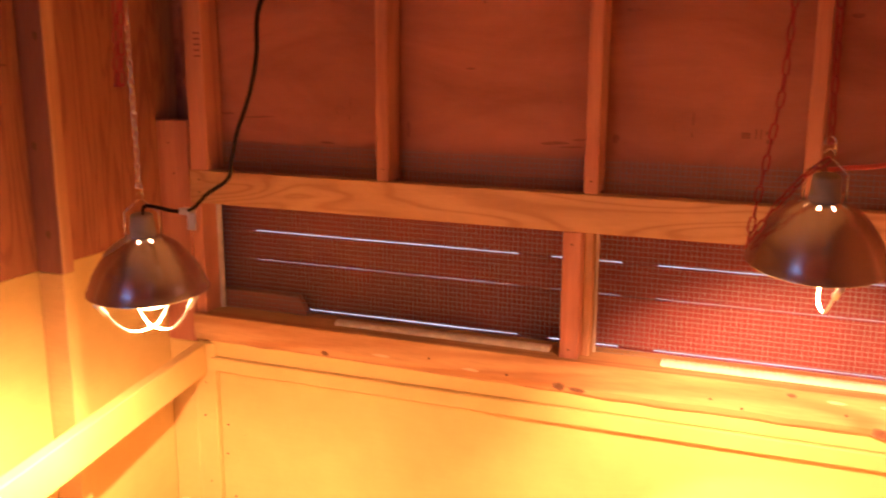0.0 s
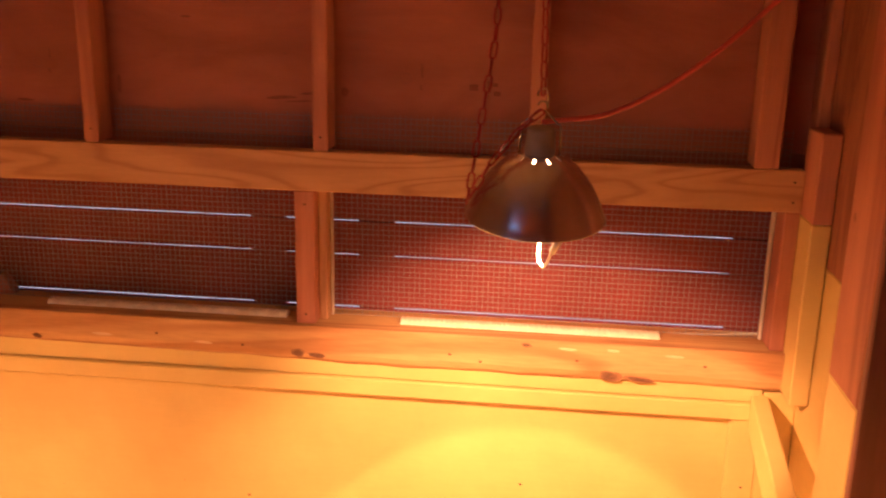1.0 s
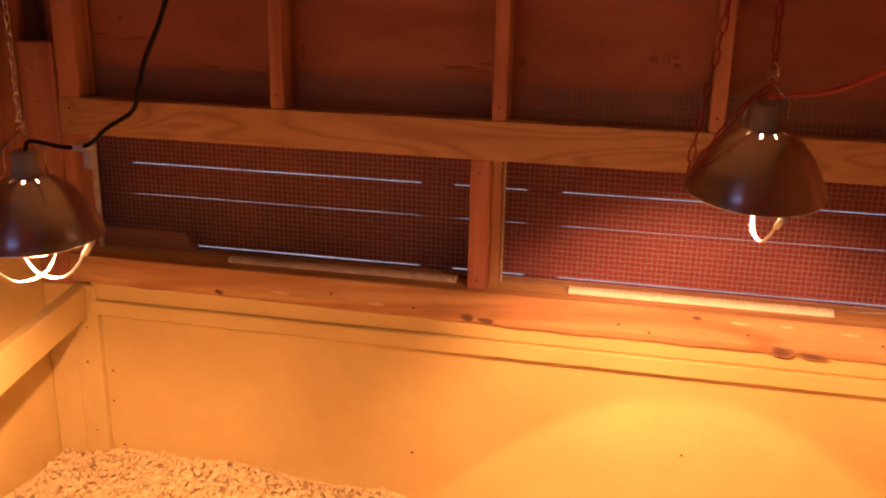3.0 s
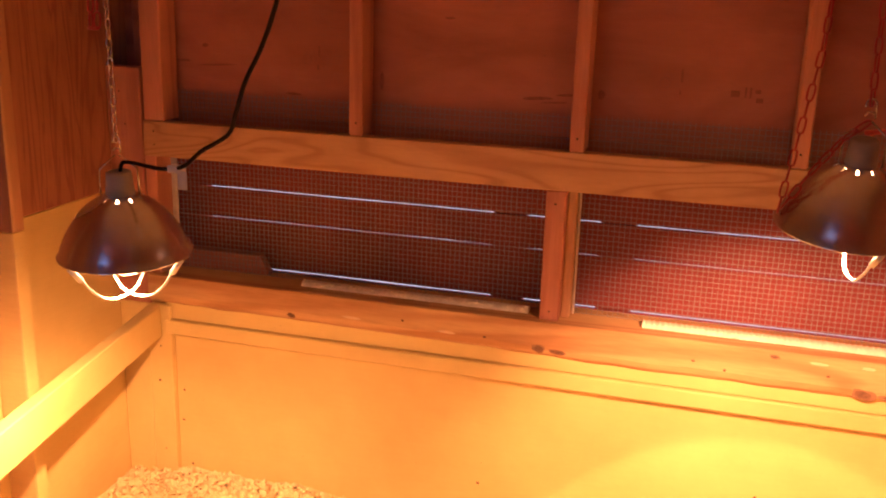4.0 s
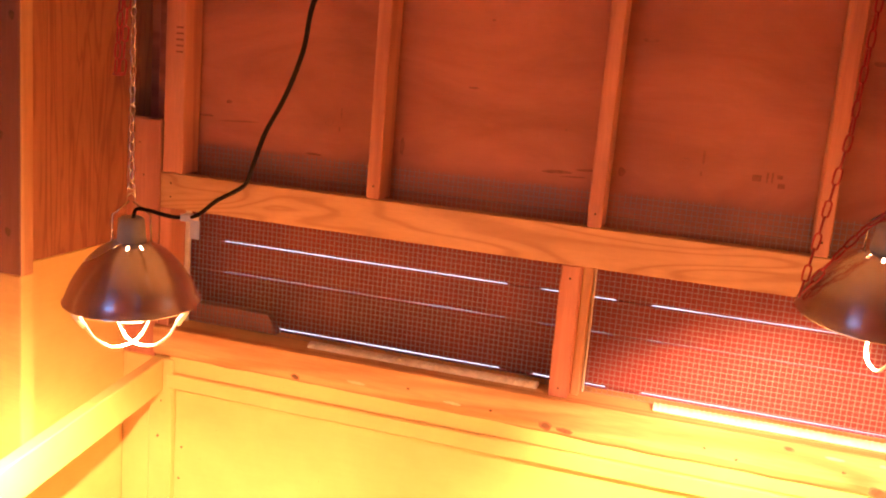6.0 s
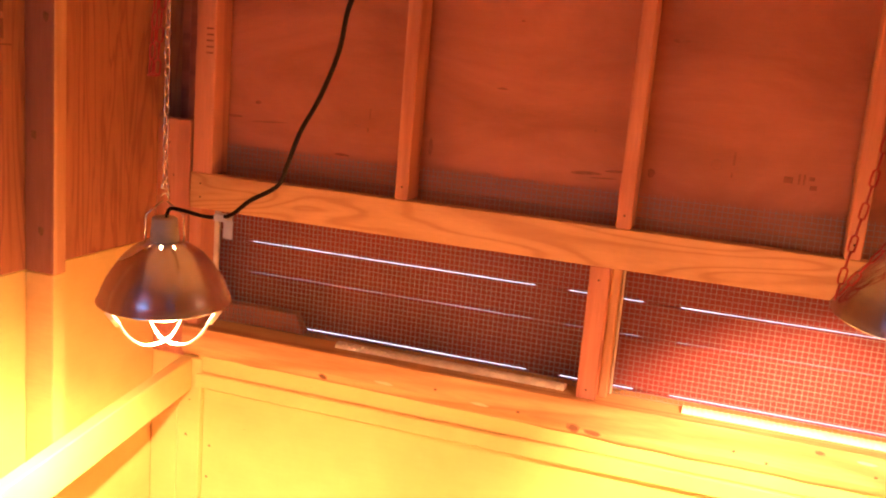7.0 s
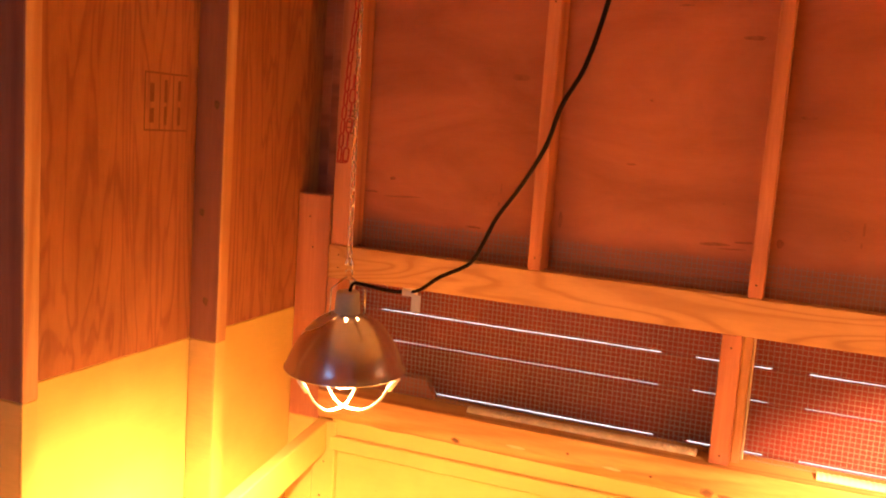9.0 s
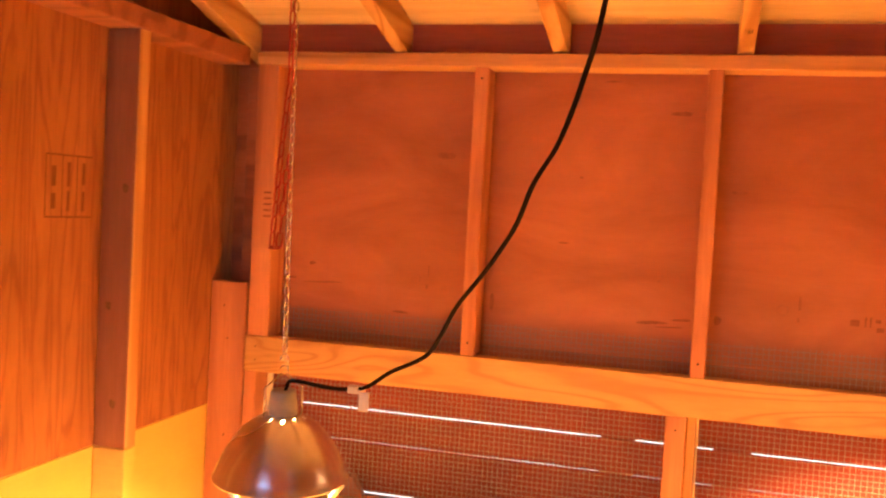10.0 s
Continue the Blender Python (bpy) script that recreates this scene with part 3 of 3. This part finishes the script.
LX, LY, LZ = LEFT_LAMP
RX, RY, RZ = RIGHT_LAMP
chain([LEFT_CROWN + Vector((0, 0, 0.024)), (LX - 0.012, LY, 2.0), (LX - 0.02, LY, 2.34)], 0.020, 0.013, 0.0016, STEEL, "fine steel chain holding up the lamp")
chain([(LX - 0.01, LY - 0.012, 1.93), (LX - 0.022, LY - 0.012, 1.80), (LX - 0.034, LY - 0.012, 1.61), (LX - 0.018, LY - 0.016, 1.61), (LX - 0.008, LY - 0.014, 1.78)], 0.030, 0.014, 0.0018, RED_CHAIN, "loop of red coated chain beside the steel one")
chain([(LX - 0.012, LY - 0.012, 1.93), (LX - 0.02, LY - 0.006, 2.34)], 0.030, 0.014, 0.0018, RED_CHAIN, "red coated chain fixed to the roof")
chain([RIGHT_CROWN + Vector((0, 0, 0.024)), (RX, RY - 0.02, 1.75), (RX + 0.01, RY, 2.28)], 0.030, 0.014, 0.0018, RED_CHAIN, "red chain holding up the lamp")
chain([(RX - 0.04, RY + 0.02, 2.28), (RX - 0.075, RY - 0.01, 1.62), (RX - 0.112, RY - 0.02, RZ + 0.012)], 0.030, 0.014, 0.0018, RED_CHAIN, "slack red chain hanging over the lamp shade")
chain([(RX - 0.108, RY - 0.03, RZ + 0.022), (RX - 0.075, RY - 0.055, RZ + 0.085), (RX - 0.03, RY - 0.03, RZ + 0.14), RIGHT_CROWN], 0.030, 0.014, 0.0018, RED_CHAIN, "red chain end looped back over the shade")


def s_hook(where):
    x, y, z = where
    pts = []
    for k in range(25):
        if k <= 12:
            b = math.pi * (k / 12)
            pts.append((x + 0.008 * math.cos(b + math.pi * 0.9) , y, z + 0.010 - 0.010 * math.sin(b + math.pi * 0.9)))
        else:
            b = math.pi * ((k - 12) / 12)
            pts.append((x - 0.008 * math.cos(b + math.pi * 0.9), y, z - 0.010 + 0.010 * math.sin(b + math.pi * 0.9) * -1))
    ob = tube("s_hook", pts, 0.0016, STEEL)
    return tagged(ob, "small bright steel S hook above a lamp", "hook", "lamp hooks")


s_hook(LEFT_CROWN + Vector((0, 0, 0.016)))
s_hook(RIGHT_CROWN + Vector((0, 0, 0.016)))

cord = tube("power_cord", smooth_path([LEFT_CROWN + Vector((0.004, 0, -0.032)), LEFT_CROWN + Vector((0.012, -0.002, -0.012)), (-0.062, -0.912, 1.371), (0.005, -0.95, 1.374), (0.053, -0.98, 1.381), (0.096, -1.0, 1.393), (0.142, -1.02, 1.425), (0.208, -1.05, 1.461), (0.242, -1.085, 1.502), (0.272, -1.11, 1.552), (0.322, -1.15, 1.611), (0.370, -1.20, 1.675), (0.400, -1.24, 1.735), (0.434, -1.26, 1.790), (0.466, -1.30, 1.867), (0.492, -1.35, 1.948), (0.53, -1.38, 2.2), (0.55, -1.40, 2.56)]), 0.0035, BLACK_RUBBER)
tagged(cord, "black rubber power cord rising from the lamp to the roof", "cable", "lamp cords")
bm = bmesh.new()
box(bm, 0.084, 0.102, -1.004, -1.002, 1.352, 1.384, 0.0008)
box(bm, 0.060, 0.086, -0.996, -0.978, 1.378, 1.390, 0.001)
tagged(part("cord_tag", bm, TAG), "pale plastic tag clipped round the black cord", "tag")
cord = tube("power_cord", smooth_path([(RX + 0.004, RY, RZ + 0.148), (RX + 0.03, RY, RZ + 0.152), (RX + 0.11, RY, RZ + 0.166), (RX + 0.21, RY, RZ + 0.220), (RX + 0.325, RY, RZ + 0.320), (RX + 0.47, RY, RZ + 0.480), (RX + 0.66, RY, RZ + 0.80)]), 0.0042, ORANGE_CORD)
tagged(cord, "orange extension cord running up to the roof", "cable", "lamp cords")


# ---- things on the sill ----
def channel_strip(x0, x1, y, z, label):
    """A low half-round strip with fine ribs across it, lying in front of the wire."""
    bm = bmesh.new()
    loop = [(-0.020, 0.0), (-0.019, 0.007), (-0.013, 0.0125), (0.0, 0.0145), (0.013, 0.0125), (0.019, 0.007), (0.020, 0.0)]
    count = int((x1 - x0) / 0.0035)
    prev = None
    for k in range(count + 1):
        x = x0 + (x1 - x0) * k / count
        q = 1.0 if k % 4 in (0, 1) else 0.90
        ring = [bm.verts.new((x, y + p * (0.5 + 0.5 * q), z + h * q)) for p, h in loop]
        if prev:
            for a in range(len(loop)):
                bm.faces.new((prev[a], prev[(a + 1) % len(loop)], ring[(a + 1) % len(loop)], ring[a]))
        else:
            bm.faces.new(ring)
        prev = ring
    bm.faces.new(prev)
    return tagged(part("white_strip", bm, WHITE_STRIP), label, "strip", "strips on the sill")


channel_strip(-0.162, 0.517, 0.052, SILL_Z1 + 0.001, "white ribbed plastic strip lying on the sill")
channel_strip(0.828, 1.508, 0.052, SILL_Z1 + 0.001, "brightly lit white ribbed plastic strip on the sill")
bm = bmesh.new()
box(bm, -0.60, -0.295, 0.095, 0.128, SILL_Z1 + 0.0005, SILL_Z1 + 0.060, 0.003)
for v in bm.verts:
    if v.co.x > -0.36 and v.co.z > SILL_Z1 + 0.03:
        v.co.x -= 0.03
tagged(part("wood_block", bm, DARK_WOOD), "dark reddish wood offcut with a clipped end on sill", "wood block")

# grade stamp on the side wall: box outline and bars
stamp = new("grade_stamp")
for y0, y1, z0, z1 in ((-0.735, -0.575, 1.768, 1.772), (-0.735, -0.575, 1.630, 1.634), (-0.735, -0.731, 1.630, 1.772), (-0.68, -0.677, 1.632, 1.770), (-0.630, -0.627, 1.632, 1.770),
                       (-0.715, -0.700, 1.650, 1.685), (-0.715, -0.700, 1.700, 1.745), (-0.662, -0.652, 1.645, 1.690), (-0.662, -0.652, 1.700, 1.755), (-0.610, -0.600, 1.645, 1.690), (-0.610, -0.600, 1.705, 1.755)):
    board("ink_bar", XL + 0.0002, XL + 0.0006, y0, y1, z0, z1, INK, stamp, "", 0)
tagged(stamp, "faded dark ink stamp on bare plywood", "stamp")

# ---- bedding ----
def litter_z(x, y):
    ridge = 0.05 * math.exp(-((x + 0.35) / 0.5) ** 2)
    return 0.135 + ridge + 0.03 * noise.noise((x * 3, y * 3, 1.3)) + 0.012 * noise.noise((x * 14, y * 14, 4.1))


def bedding():
    bm = bmesh.new()
    nx, ny = 90, 70
    x0, x1, y0, y1 = XL + 0.002, XR - 0.002, -2.2, 0.018
    grid = [[bm.verts.new((x0 + (x1 - x0) * i / nx, y0 + (y1 - y0) * j / ny, litter_z(x0 + (x1 - x0) * i / nx, y0 + (y1 - y0) * j / ny))) for i in range(nx + 1)] for j in range(ny + 1)]
    for j in range(ny):
        for i in range(nx):
            bm.faces.new((grid[j][i], grid[j][i + 1], grid[j + 1][i + 1], grid[j + 1][i]))
    rnd = random.Random(5)
    me = mesh_of("wood_shavings", bm, SHAVINGS)
    verts = [tuple(v.co) for v in me.vertices]
    faces = [tuple(p.vertices) for p in me.polygons]
    for _ in range(16000):
        x, y = rnd.uniform(-0.74, 1.85), -abs(rnd.gauss(0, 0.35))
        if y < -1.2:
            continue
        z = litter_z(x, y) + rnd.uniform(0.0, 0.012)
        m3 = Euler((rnd.uniform(-0.9, 0.9), rnd.uniform(-0.9, 0.9), rnd.uniform(0, 6.28))).to_matrix()
        a, c = rnd.uniform(0.004, 0.012), rnd.uniform(0.003, 0.007)
        base = len(verts)
        for p in ((-a, -c, 0), (0, -c, 0.004), (a, -c, 0), (a, c, 0), (0, c, 0.004), (-a, c, 0)):
            verts.append(tuple(m3 @ Vector(p) + Vector((x, y, z))))
        faces += [(base, base + 1, base + 4, base + 5), (base + 1, base + 2, base + 3, base + 4)]
    out = bpy.data.meshes.new("wood_shavings")
    out.from_pydata(verts, [], faces)
    out.materials.append(SHAVINGS)
    return tagged(new("wood_shavings", out), "deep pale pine shavings spread over the floor", "bedding", "", "stuff")


bedding()
